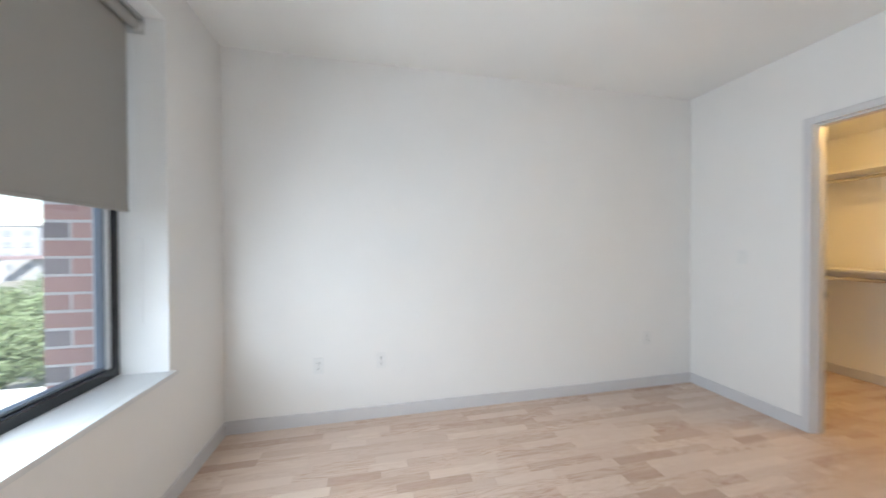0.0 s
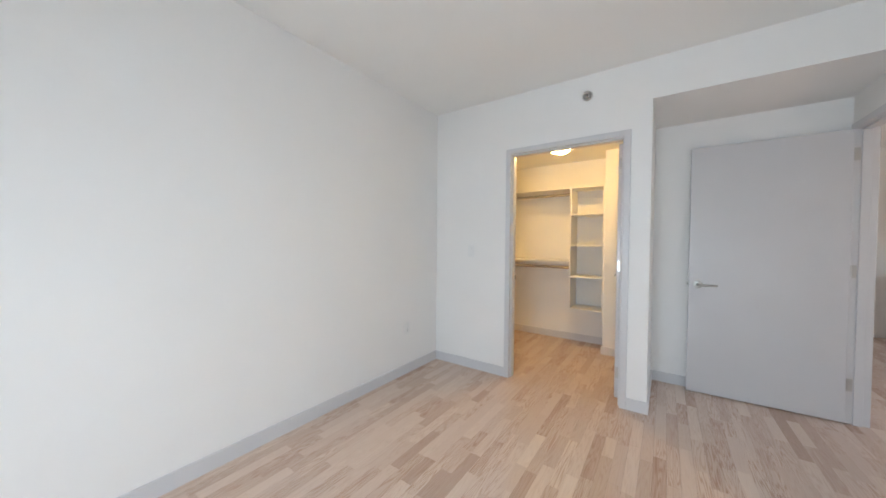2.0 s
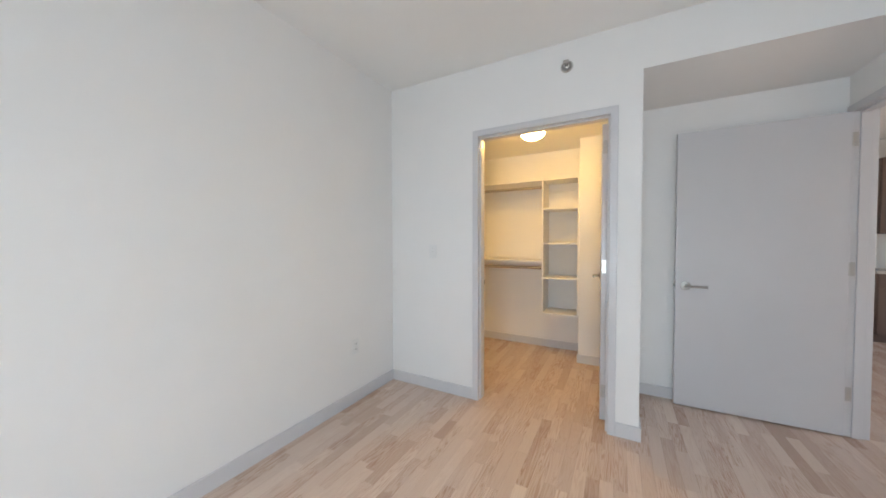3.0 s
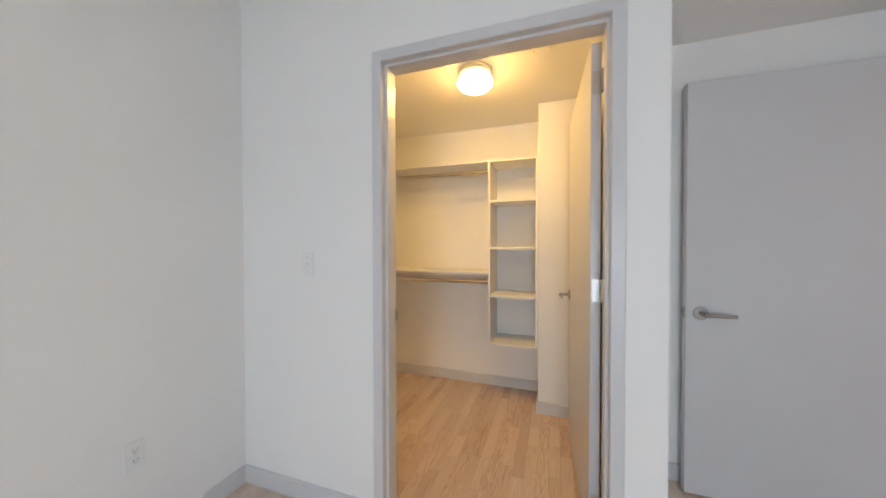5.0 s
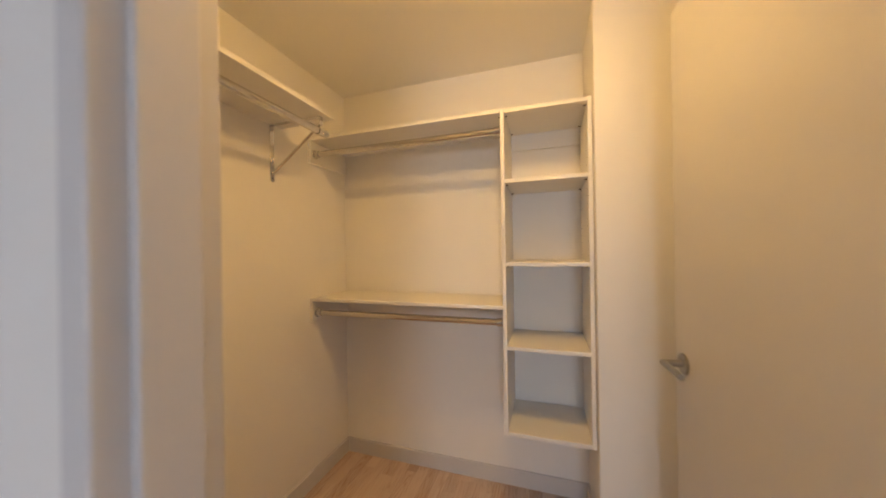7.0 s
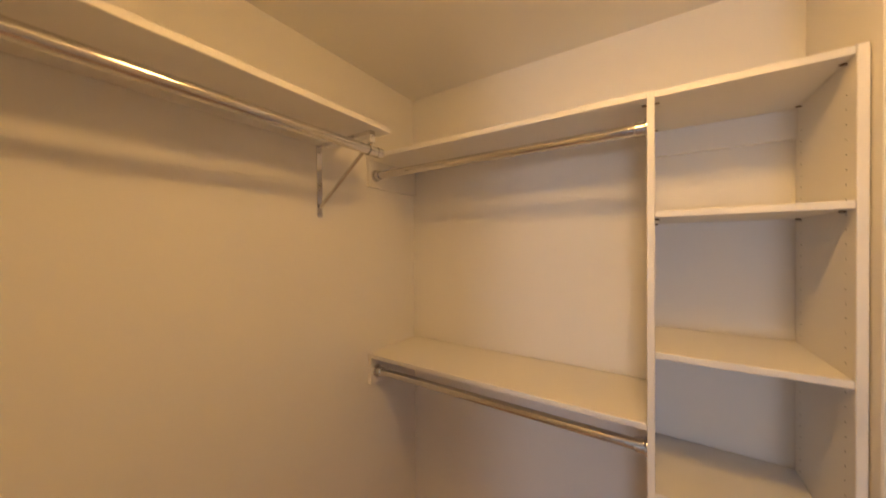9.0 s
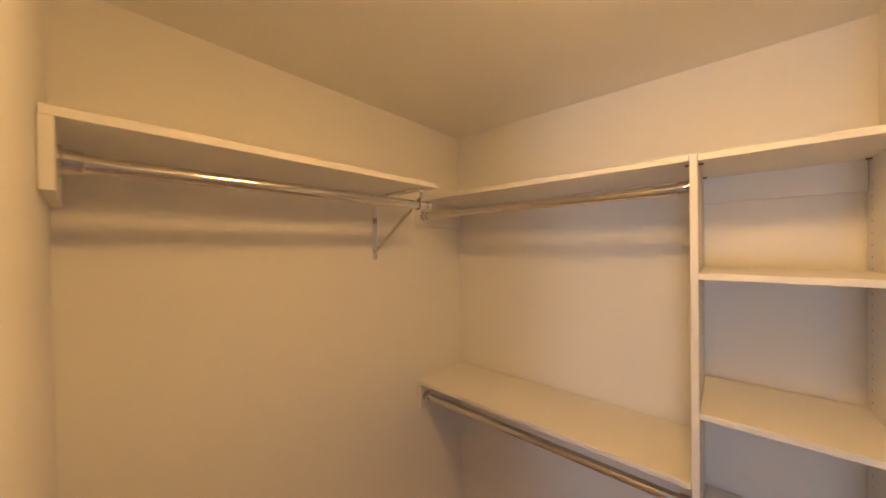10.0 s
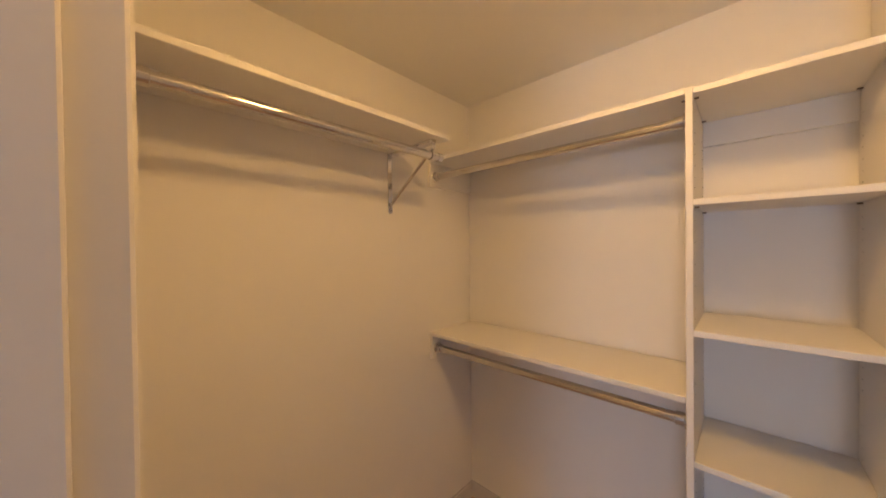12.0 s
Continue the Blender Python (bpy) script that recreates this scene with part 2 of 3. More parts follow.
solid("wall_closet_chase", bm, WALL, "boxed-in white painted chase beside the shelf tower", "wall")

bm = B()
box(bm, XA, XA + 0.12, YE, YA, -0.03, H + 0.1)
solid("wall_alcove", bm, WALL, "white painted alcove wall behind the open entry door", "wall")

bm = B()
box(bm, XW, EDX0 + 0.02, YE - 0.094, YE, -0.03, H + 0.1)
box(bm, EDX1 - 0.02, 4.3, YE - 0.094, YE, -0.03, H + 0.1)
box(bm, EDX0 + 0.02, EDX1 - 0.02, YE - 0.094, YE, DOOR_T - 0.02, H + 0.1)
solid("wall_south", bm, WALL, "white painted wall with the entry doorway", "wall")

# ceilings
solid("ceiling_bedroom", box(B(), XW - 0.1, 0.0, YE, 0.0, H, H + 0.1), CEIL, "flat off-white painted bedroom ceiling", "ceiling")
solid("ceiling_closet", box(B(), XI, XF, YR, 0.0, HC, HC + 0.1), CEIL, "flat off-white painted closet ceiling", "ceiling")
solid("ceiling_kitchen", box(B(), -2.0, 4.3, -7.0, YE - 0.094, H, H + 0.1), CEIL, "flat white painted kitchen ceiling", "ceiling")

# kitchen shell
bm = B()
box(bm, 4.2, 4.3, -7.0, YE - 0.094, -0.03, H + 0.1)
solid("wall_kitchen_east", bm, WALL, "white painted kitchen wall behind the cabinets", "wall")
bm = B()
box(bm, -2.1, -2.0, -7.0, YE - 0.094, -0.03, H + 0.1)
solid("wall_kitchen_west", bm, WALL, "plain white painted kitchen side wall", "wall")
# unseen wall; its wide opening is added to let daylight into the kitchen
bm = B()
box(bm, -2.1, 4.3, -7.1, -7.0, -0.03, 0.5)
box(bm, -2.1, 4.3, -7.1, -7.0, 2.4, H + 0.1)
box(bm, -2.1, -1.2, -7.1, -7.0, 0.5, 2.4)
box(bm, 3.4, 4.3, -7.1, -7.0, 0.5, 2.4)
solid("wall_kitchen_south", bm, WALL, "unseen white kitchen wall with an added opening for daylight", "wall")


# ---- door frames ----
def frame_profile(front, back, rabbet=0.034, stop=0.105):
    """Pressed steel frame section: (depth through the wall, distance in from the outer edge)."""
    r = 0.003
    return [(front + 0.012, 0), (front + r, 0), (front, r), (front, FACE - r), (front + r, FACE), (front + rabbet, FACE),
            (front + rabbet, FACE + 0.010), (front + rabbet + 0.002, FACE + 0.012), (front + stop - 0.002, FACE + 0.012), (front + stop, FACE + 0.010),
            (front + stop, FACE), (back - r, FACE), (back, FACE - r), (back, r), (back - r, 0), (back - 0.012, 0)]


def sweep(bm, stations):
    rings = [[bm.verts.new(p) for p in ring] for ring in stations]
    n = len(rings[0])
    for p, q in zip(rings, rings[1:]):
        for i in range(n):
            bm.faces.new((p[i], p[(i + 1) % n], q[(i + 1) % n], q[i]))
    bm.faces.new(rings[0])
    bm.faces.new(rings[-1][::-1])
    return bm


prof = frame_profile(-0.013, TB + 0.012, 0.034, 0.101)
bm = B()
sweep(bm, [[(x, DOOR_L - d, 0.0) for x, d in prof], [(x, DOOR_L - d, DOOR_T - d) for x, d in prof],
           [(x, DOOR_R + d, DOOR_T - d) for x, d in prof], [(x, DOOR_R + d, 0.0) for x, d in prof]])
closet_frame = solid("door_frame_closet", bm, TRIM, "grey painted steel door frame of the closet", "door frame")

prof = frame_profile(0.0, 0.117, 0.036, 0.080)
bm = B()
sweep(bm, [[(EDX1 - d, YE + 0.013 - y, 0.0) for y, d in prof], [(EDX1 - d, YE + 0.013 - y, DOOR_T - d) for y, d in prof],
           [(EDX0 + d, YE + 0.013 - y, DOOR_T - d) for y, d in prof], [(EDX0 + d, YE + 0.013 - y, 0.0) for y, d in prof]])
entry_frame = solid("door_frame_entry", bm, TRIM, "grey painted steel door frame of the entry", "door frame")

# strike plate and rubber silencer on the closet frame
yj = DOOR_L - FACE
bm = B()
box(bm, TB - 0.030, TB + 0.006, yj - 0.0015, yj, 0.878, 0.958, 0.0005, 1)
box(bm, TB + 0.004, TB + 0.020, yj - 0.0035, yj - 0.001, 0.898, 0.938, 0.0005, 1)
strike = part("strike_plate", bm, STEEL, closet_frame, "satin steel strike plate with curved lip")
# dark box laid on the plate as the shade of the latch hole
part("latch_hole_shade", box(B(), TB - 0.018, TB - 0.006, yj - 0.0022, yj - 0.0014, 0.903, 0.933), HOLE_SHADE, strike)
for z in (0.887, 0.949):
    part("screw", tube(B(), (TB - 0.012, yj - 0.001, z), (TB - 0.012, yj - 0.0024, z), 0.0035, sides=10), STEEL, strike)
bm = B()
tube(bm, (0.0875, yj - 0.006, 1.835), (0.0925, yj - 0.006, 1.835), 0.0048, 0.0036, 12)
part("silencer", bm, RUBBER, closet_frame, "dark rubber silencer button")


# ---- baseboards ----
BH, BT = 0.087, 0.012


def baseboard(a, b, inward):
    """Runs from a to b on a wall; inward is the direction off the wall."""
    s = [(0, 0), (BT, 0), (BT, BH - 0.004), (BT - 0.003, BH), (0, BH)]
    d = Vector((*inward, 0))
    bm = B()
    sweep(bm, [[Vector((*p, 0)) + d * u + Vector((0, 0, z)) for u, z in s] for p in (a, b)])
    solid("baseboard", bm, TRIM, "grey painted baseboard along the wall foot", "baseboard", group="baseboards")


baseboard((XW, 0), (0, 0), (0, -1))
baseboard((XW, 0 - BT), (XW, YE), (1, 0))
baseboard((0, 0 - BT), (0, DOOR_L), (-1, 0))
baseboard((0, DOOR_R), (0, YA - BT), (-1, 0))
baseboard((0.0, YA), (XA, YA), (0, -1))
baseboard((XA, YA - BT), (XA, YE), (-1, 0))
baseboard((XW + BT, YE), (EDX0, YE), (0, 1))
baseboard((XI, 0), (XF, 0), (0, -1))
baseboard((XF, -BT), (XF, -1.437), (-1, 0))
baseboard((XF - BT, -1.437), (1.213 - BT, -1.437), (0, 1))
baseboard((1.213, -1.437), (1.213, YR + BT), (-1, 0))
baseboard((XI, YR), (1.213, YR), (0, 1))
baseboard((XI, -BT), (XI, DOOR_L), (1, 0))


# ---- doors ----
def hinge(parent, z, pin, leaves, h2=0.05, radius=0.0062):
    """Butt hinge: a knuckled barrel at the pin and two leaves, each from a start point along a direction."""
    px, py = pin
    bm = B()
    for i in range(5):
        tube(bm, (px, py, z - h2 + i * h2 * 0.4 + 0.0002), (px, py, z - h2 + (i + 1) * h2 * 0.4 - 0.0002), radius, sides=14)
    h = part("hinge", bm, HINGE, parent, "satin steel butt hinge", True)
    t = 0.0016
    for start, d, w in leaves:
        dv = Vector((*d, 0)).normalized()
        nv = Vector((-dv.y, dv.x, 0))
        bm = B()
        box(bm, 0, w, -t / 2, t / 2, z - h2, z + h2, 0.0006, 1)
        for k, zz in ((0.62, -0.72 * h2), (0.38, 0.0), (0.62, 0.72 * h2)) if w > 0.02 else ():
            tube(bm, (w * k, -t * 0.95, z + zz), (w * k, t * 0.95, z + zz), 0.0038, sides=10)
        m = Matrix.Identity(4)
        for i, v in enumerate((dv, nv, Vector((0, 0, 1)))):
            m.col[i][:3] = v
        m.col[3][:3] = (*start, 0)
        bmesh.ops.transform(bm, matrix=m, verts=bm.verts)
        part("hinge_leaf", bm, HINGE, h)
    return h


def lever(parent, at, out, along):
    """Round rose, neck and straight tubular lever with a bent root."""
    at, out, along = Vector(at), Vector(out).normalized(), Vector(along).normalized()
    bm = B()
    lathe(bm, [(0.031, 0), (0.0325, 0.002), (0.0325, 0.005), (0.030, 0.0075), (0.014, 0.0085)], at, out, 36)
    rose = part("rose", bm, STEEL, parent, "brushed steel round rose", True)
    bm = B()
    k = at + out * 0.056
    tube(bm, at + out * 0.008, k, 0.0105, sides=20)
    tube(bm, k - out * 0.008, k + along * 0.006, 0.0105, 0.0098, 20)
    tube(bm, k + along * -0.004, k + along * 0.120, 0.0098, 0.0088, 20)
    bmesh.ops.create_uvsphere(bm, u_segments=16, v_segments=8, radius=0.0105, matrix=Matrix.Translation(k))
    part("lever", bm, STEEL, parent, "brushed steel lever handle", True)
    return rose


def slab_door(name, hinge_at, angle, width, height, thick, label, lever_z, faces):
    """A flush door that runs from its hinge edge along local +x; its room face is local y = 0, thickness towards -y."""
    t = thing(name, (*hinge_at, 0, 0, angle), label, "door", kind="structure")
    m = t.matrix_basis
    bm = B()
    box(bm, 0, width, -thick, 0, 0.008, height, 0.0015, 1)
    bmesh.ops.transform(bm, matrix=m, verts=bm.verts)
    leaf = part("door_leaf", bm, DOOR, t)
    rot = m.to_3x3()
    for f in faces:
        out = rot @ Vector((0, f, 0))
        at = m @ Vector((width - 0.062, 0 if f > 0 else -thick, lever_z))
        lever(t, at, out, rot @ Vector((-1, 0, 0)))
    bm = B()
    box(bm, width - 0.001, width + 0.0012, -thick / 2 - 0.0125, -thick / 2 + 0.0125, lever_z - 0.028, lever_z + 0.028, 0.0005, 1)
    box(bm, width, width + 0.010, -thick / 2 - 0.006, -thick / 2 + 0.006, lever_z - 0.010, lever_z + 0.010, 0.002, 1)
    bmesh.ops.transform(bm, matrix=m, verts=bm.verts)
    part("latch", bm, STEEL, t, "steel latch bolt and face plate")
    return t


closet_door = slab_door("door_closet", (0.143, -1.684, 0), 2.7, 0.884, 2.045, 0.038,
                        "open grey painted flush closet door with lever handle", 0.930, (1,))
for z in (1.888, 1.072, 0.21):
    hinge(closet_door, z, (0.1285, -1.7250), (((0.1434, -1.7235), (-0.047, 1), 0.034), ((0.1320, -1.7240), (1, 0.05), 0.012), ((0.1270, -1.7332), (-1, 0), 0.026)), h2=0.0445, radius=0.0072)

entry_door = slab_door("door_entry", (0.669, YE + 0.018, 0), 91.2, 0.885, 2.05, 0.044,
                       "open grey painted flush entry door with lever handle", 0.914, (1,))
for z in (1.882, 1.07, 0.274):
    hinge(entry_door, z, (0.6845, YE + 0.0135), (((0.681, YE + 0.0172), (1, 0.02), 0.024), ((0.6882, YE + 0.010), (0, -1), 0.027)), 0.0435)

# ---- window ----
win = thing("window_1", (XW - 0.24, -1.51, WINDOW_Z0), "black framed window with clear glass above white sill", "window", kind="structure")
FX0, FX1 = -4.10, -4.028


def ring(inset, width, low, high, x0, x1, bevel):
    """Four mitre-free members round the opening, each of the given width."""
    bm = B()
    ya, yb, za, zb = WINDOW_Y0 + inset, WINDOW_Y1 - inset, WINDOW_Z0 + low, WINDOW_Z1 - high
    for y0, y1, z0, z1 in ((yb - width, yb, za, zb), (ya, ya + width, za, zb),
                           (ya + width, yb - width, za, za + width), (ya + width, yb - width, zb - width, zb)):
        box(bm, x0, x1, y0, y1, z0, z1, bevel, 1)
    return bm


bm = ring(0.0, 0.037, 0.0, 0.0, FX0, FX1, 0.003)
box(bm, FX0 + 0.004, FX1 + 0.006, WINDOW_Y0 + 0.037, WINDOW_Y1 - 0.037, WINDOW_Z0 + 0.001, WINDOW_Z0 + 0.047, 0.005, 3)
part("window_frame", bm, BLACK, win)
# added pale strip: light along the frame's inner edge, given as colour
part("lit_edge_strip", ring(0.037, 0.014, 0.033, 0.037, FX0, FX1 - 0.010, 0.001), SILL, win, "pale strip standing in for the lit frame edge")
part("sash", ring(0.051, 0.014, 0.046, 0.051, -4.084, FX1 - 0.022, 0.002), ALU, win, "grey aluminium sash")
pane = part("pane", box(B(), -4.072, -4.066, WINDOW_Y0 + 0.062, WINDOW_Y1 - 0.062, WINDOW_Z0 + 0.057, WINDOW_Z1 - 0.062), GLASS, win, "clear window glass")
pane.visible_shadow = False
bm = B()
box(bm, -4.028, XW + 0.002, WINDOW_Y0 + 0.001, WINDOW_Y1 - 0.001, WINDOW_Z0 - 0.024, WINDOW_Z0 - 0.001)
box(bm, XW + 0.0015, XW + 0.030, WINDOW_Y0 - 0.02, WINDOW_Y1 + 0.016, WINDOW_Z0 - 0.024, WINDOW_Z0 - 0.0005, 0.003, 2)
part("window_sill", bm, SILL, win, "white painted window sill with eased nose")

# roller shade
SX = -3.968
shade = thing("roller_shade", (SX, -1.5, WINDOW_Z1), "grey cloth roller shade drawn down to window middle", "roller shade")
bm = B()
box(bm, SX - 0.0008, SX + 0.0008, WINDOW_Y0 + 0.03, -0.609, 1.433, 2.31)
part("cloth", bm, SHADE, shade)
bm = B()
tube(bm, (SX + 0.024, WINDOW_Y0 + 0.02, 2.312), (SX + 0.024, -0.598, 2.312), 0.025, sides=28)
part("roller", bm, SHADE, shade, smooth=True)
bm = B()
box(bm, SX - 0.005, SX + 0.006, WINDOW_Y0 + 0.03, -0.609, 1.421, 1.436, 0.002, 1)
part("bottom_rail", bm, SHADE, shade, "slim cloth-wrapped bottom rail")
bm = B()
box(bm, SX - 0.02, SX + 0.055, WINDOW_Y1 - 0.004, WINDOW_Y1, 2.275, WINDOW_Z1, 0.001, 1)
lathe(bm, [(0.030, 0), (0.030, 0.01), (0.024, 0.016)], (SX + 0.024, WINDOW_Y1 - 0.003, 2.312), (0, -1, 0), 24)
part("bracket", bm, RAIL, shade, "metal end bracket")
bm = B()
box(bm, SX - 0.012, SX + 0.05, WINDOW_Y0 + 0.02, WINDOW_Y1 - 0.004, 2.342, WINDOW_Z1, 0.002, 1)
part("head_rail", bm, RAIL, shade, "pale metal head rail")
bm = B()
for i in range(142):
    bmesh.ops.create_icosphere(bm, subdivisions=1, radius=0.0022, matrix=Matrix.Translation((SX + 0.012, WINDOW_Y1 - 0.012, 1.428 + i * 0.006)))
tube(bm, (SX + 0.012, WINDOW_Y1 - 0.012, 1.424), (SX + 0.012, WINDOW_Y1 - 0.012, 2.29), 0.0007, sides=6)
part("bead_chain", bm, PLASTIC, shade, "white plastic bead chain", True)
bm = B()
box(bm, -3.962, -3.932, WINDOW_Y1 - 0.0022, WINDOW_Y1 + 0.001, 0.885, 1.300, 0.001, 1)
solid("cover_strip", bm, WALL, "white painted cover strip on the window reveal", "trim")


# ---- small fittings ----
def outlet(x, z):
    t = thing("wall_outlet", (x, 0, z), "white duplex power outlet on the white wall", "outlet", "wall outlets")
    part("cover_plate", box(B(), x - 0.035, x + 0.035, -0.006, 0, z - 0.057, z + 0.057, 0.002, 2), PLASTIC, t)
    for dz in (-0.0195, 0.0195):
        bm = B()
        box(bm, x - 0.0165, x + 0.0165, -0.0085, -0.004, z + dz - 0.014, z + dz + 0.014, 0.003, 2)
        r = part("receptacle", bm, PLASTIC, t)
        # dark pieces on the face as the shade in the contact slots
        bm = B()
        box(bm, x - 0.0075, x - 0.0050, -0.0089, -0.008, z + dz - 0.002, z + dz + 0.007)
        box(bm, x + 0.0050, x + 0.0075, -0.0089, -0.008, z + dz - 0.002, z + dz + 0.007)
        tube(bm, (x, -0.008, z + dz - 0.007), (x, -0.0089, z + dz - 0.007), 0.0024, sides=10)
        part("slot_shade", bm, HOLE_SHADE, r)
    part("screw", tube(B(), (x, -0.005, z), (x, -0.0068, z), 0.003, sides=10), SCREW, t)
    return t


outlet(-3.232, 0.413)
outlet(-2.797, 0.418)
outlet(-0.475, 0.432)

sw = thing("light_switch", (0, -0.425, 1.213), "white toggle light switch on wall beside the closet", "light switch")
part("cover_plate", box(B(), -0.006, 0, -0.460, -0.390, 1.106, 1.220, 0.002, 2), PLASTIC, sw)
part("surround", box(B(), -0.0072, -0.005, -0.4305, -0.4195, 1.151, 1.175, 0.0008, 1), PLASTIC, sw)
bm = B()
box(bm, -0.018, -0.006, -0.4285, -0.4215, 1.157, 1.166, 0.0015, 2)
part("toggle", bm, PLASTIC, sw)
for z in (1.133, 1.193):
    part("screw", tube(B(), (-0.005, -0.425, z), (-0.0066, -0.425, z), 0.003, sides=10), SCREW, sw)

sp = thing("fire_sprinkler", (0, -1.472, 2.420), "chrome sidewall fire sprinkler with round escutcheon", "sprinkler")
bm = B()
lathe(bm, [(0.040, 0), (0.0395, 0.003), (0.035, 0.007), (0.030, 0.007), (0.0285, 0.003)], (0, -1.472, 2.420), (-1, 0, 0), 36)
part("escutcheon", bm, CHROME, sp, "chrome ring", True)
part("recess", tube(B(), (-0.002, -1.472, 2.420), (-0.0042, -1.472, 2.420), 0.0284, sides=32), CUP, sp, "dull grey recessed cup")
bm = B()
lathe(bm, [(0.016, 0), (0.016, 0.012), (0.010, 0.016), (0.010, 0.022)], (-0.002, -1.472, 2.420), (-1, 0, 0), 20)
box(bm, -0.048, -0.018, -1.484, -1.480, 2.419, 2.431, 0.001, 1)
box(bm, -0.048, -0.018, -1.464, -1.460, 2.419, 2.431, 0.001, 1)
box(bm, -0.052, -0.047, -1.490, -1.454, 2.418, 2.440, 0.001, 1)
part("sprinkler_head", bm, CHROME, sp)
part("glass_bulb", tube(B(), (-0.022, -1.472, 2.420), (-0.048, -1.472, 2.420), 0.0022, sides=10), RUBBER, sp, "dark glass bulb")

bm = B()
lathe(bm, [(0.046, 0), (0.046, 0.004), (0.043, 0.010), (0.030, 0.012)], (0.535, -1.483, HC), (0, 0, -1), 36)
solid("sprinkler_cover", bm, CEIL, "round off-white sprinkler cover on the closet ceiling", "sprinkler", kind="thing", smooth=True)

# closet ceiling lamp
LX, LY = 0.628, -1.100
lamp = thing("ceiling_lamp", (LX, LY, HC), "lit round opal glass ceiling lamp with white collar", "ceiling lamp")
bm = B()
lathe(bm, [(0.099, 0), (0.099, 0.007), (0.0965, 0.0085), (0.0965, 0.014), (0.099, 0.0155), (0.099, 0.0215), (0.096, 0.023), (0.096, 0.027), (0.080, 0.028)], (LX, LY, HC), (0, 0, -1), 48)
part("collar", bm, PLASTIC, lamp, "white stepped metal collar", True)
GR, GM, GH = 0.105, 0.068, 0.056       # globe radius, depth of its widest ring, half height


def globe_arc(a0, a1, steps):
    return [(max(0.003, GR * math.cos(a) ** 0.9), GM + GH * math.sin(a)) for a in (radians(a0 + (a1 - a0) * i / steps) for i in range(steps + 1))]


part("neck", lathe(B(), [(0.078, 0.026)] + globe_arc(-45, -3, 8), (LX, LY, HC), (0, 0, -1), 48), NECK, lamp, "dim shoulder of the opal glass", True)
part("globe", lathe(B(), globe_arc(-2.5, 90, 17), (LX, LY, HC), (0, 0, -1), 48), GLOBE, lamp, "glowing warm opal glass globe", True)

# ---- closet shelving ----
SH = 0.0175            # board thickness
Z1, Z2 = 1.919, 1.036
FX = 1.249           # front of the end-wall shelves
TL, TR = -1.0555, -1.434


def cleat(parent, x0, x1, y0, y1, z1, height=0.12):
    part("cleat", box(B(), x0, x1, y0, y1, z1 - height, z1, 0.001, 1), MELAMINE, parent)


def shelf(x0, x1, y0, y1, top, label):
    t = thing("closet_shelf", ((x0 + x1) / 2, (y0 + y1) / 2, top - SH), label, "shelf", "closet shelves")
    part("board", box(B(), x0, x1, y0, y1, top - SH, top, 0.0012, 1), MELAMINE, t)
    return t


def rod(a, b, label):
    a, b = Vector(a), Vector(b)
    d = (b - a).normalized()
    t = thing("closet_rod", (a.x, a.y, a.z), label, "clothes rod", "closet rods")
    part("tube", tube(B(), a + d * 0.004, b - d * 0.004, 0.0162, sides=28), CHROME, t, "chrome tube", True)
    return t, d


def flange(parent, at, d):
    bm = B()
    lathe(bm, [(0.027, 0), (0.027, 0.003), (0.025, 0.005), (0.0205, 0.006), (0.0205, 0.028), (0.0185, 0.030)], at, d, 32)
    f = part("flange", bm, CHROME, parent, "chrome rod socket", True)
    d = Vector(d)
    side = d.cross(Vector((0, 0, 1)))
    for s in (-1, 1):
        p = Vector(at) + side * 0.0232 * s
        part("screw", tube(B(), p + d * 0.003, p + d * 0.0062, 0.0022, sides=10), STEEL, f)


# side-wall shelf with one rod and a bracket
s = shelf(XI + 0.002, 1.060, -0.320, -0.002, Z1, "white melamine shelf above the single closet rod")
cleat(s, XI + 0.001, XI + 0.019, -0.322, -0.002, Z1 - SH)
RAY = -0.273
r, d = rod((XI + 0.020, RAY, 1.839), (1.052, RAY, 1.839), "chrome closet rod under the side-wall shelf")
flange(r, (XI + 0.0195, RAY, 1.839), (1, 0, 0))
bm = B()
lathe(bm, [(0.0178, 0), (0.0178, 0.022), (0.016, 0.024)], (1.034, RAY, 1.839), (1, 0, 0), 28)
part("end_cap", bm, CHROME, r, "chrome end cap", True)

BX = 1.003
br = thing("shelf_bracket", (BX, 0, 1.64), "steel shelf and rod bracket with diagonal brace", "shelf bracket")
bm = B()
box(bm, BX - 0.0115, BX + 0.0115, -0.0045, -0.0005, 1.640, Z1 - SH - 0.0005, 0.0008, 1)
tube(bm, (BX, -0.0045, 1.640), (BX, -0.0005, 1.640), 0.0125, sides=20)
part("wall_plate", bm, CHROME, br, "polished steel wall plate")
bm = B()
box(bm, BX - 0.011, BX + 0.011, -0.286, -0.0045, Z1 - SH - 0.0035, Z1 - SH - 0.0005, 0.0008, 1)
box(bm, BX - 0.011, BX + 0.011, -0.289, -0.286, 1.862, Z1 - SH - 0.0005, 0.0008, 1)
part("shelf_arm", bm, CHROME, br)
bm = B()
a, b = Vector((BX, -0.004, 1.664)), Vector((BX, -0.286, 1.868))
dv = (b - a).normalized()
tube(bm, a, b, 0.0062, sides=14)
bmesh.ops.create_uvsphere(bm, u_segments=12, v_segments=8, radius=0.0068, matrix=Matrix.Translation(a))
part("brace", bm, CHROME, br, smooth=True)
bm = B()
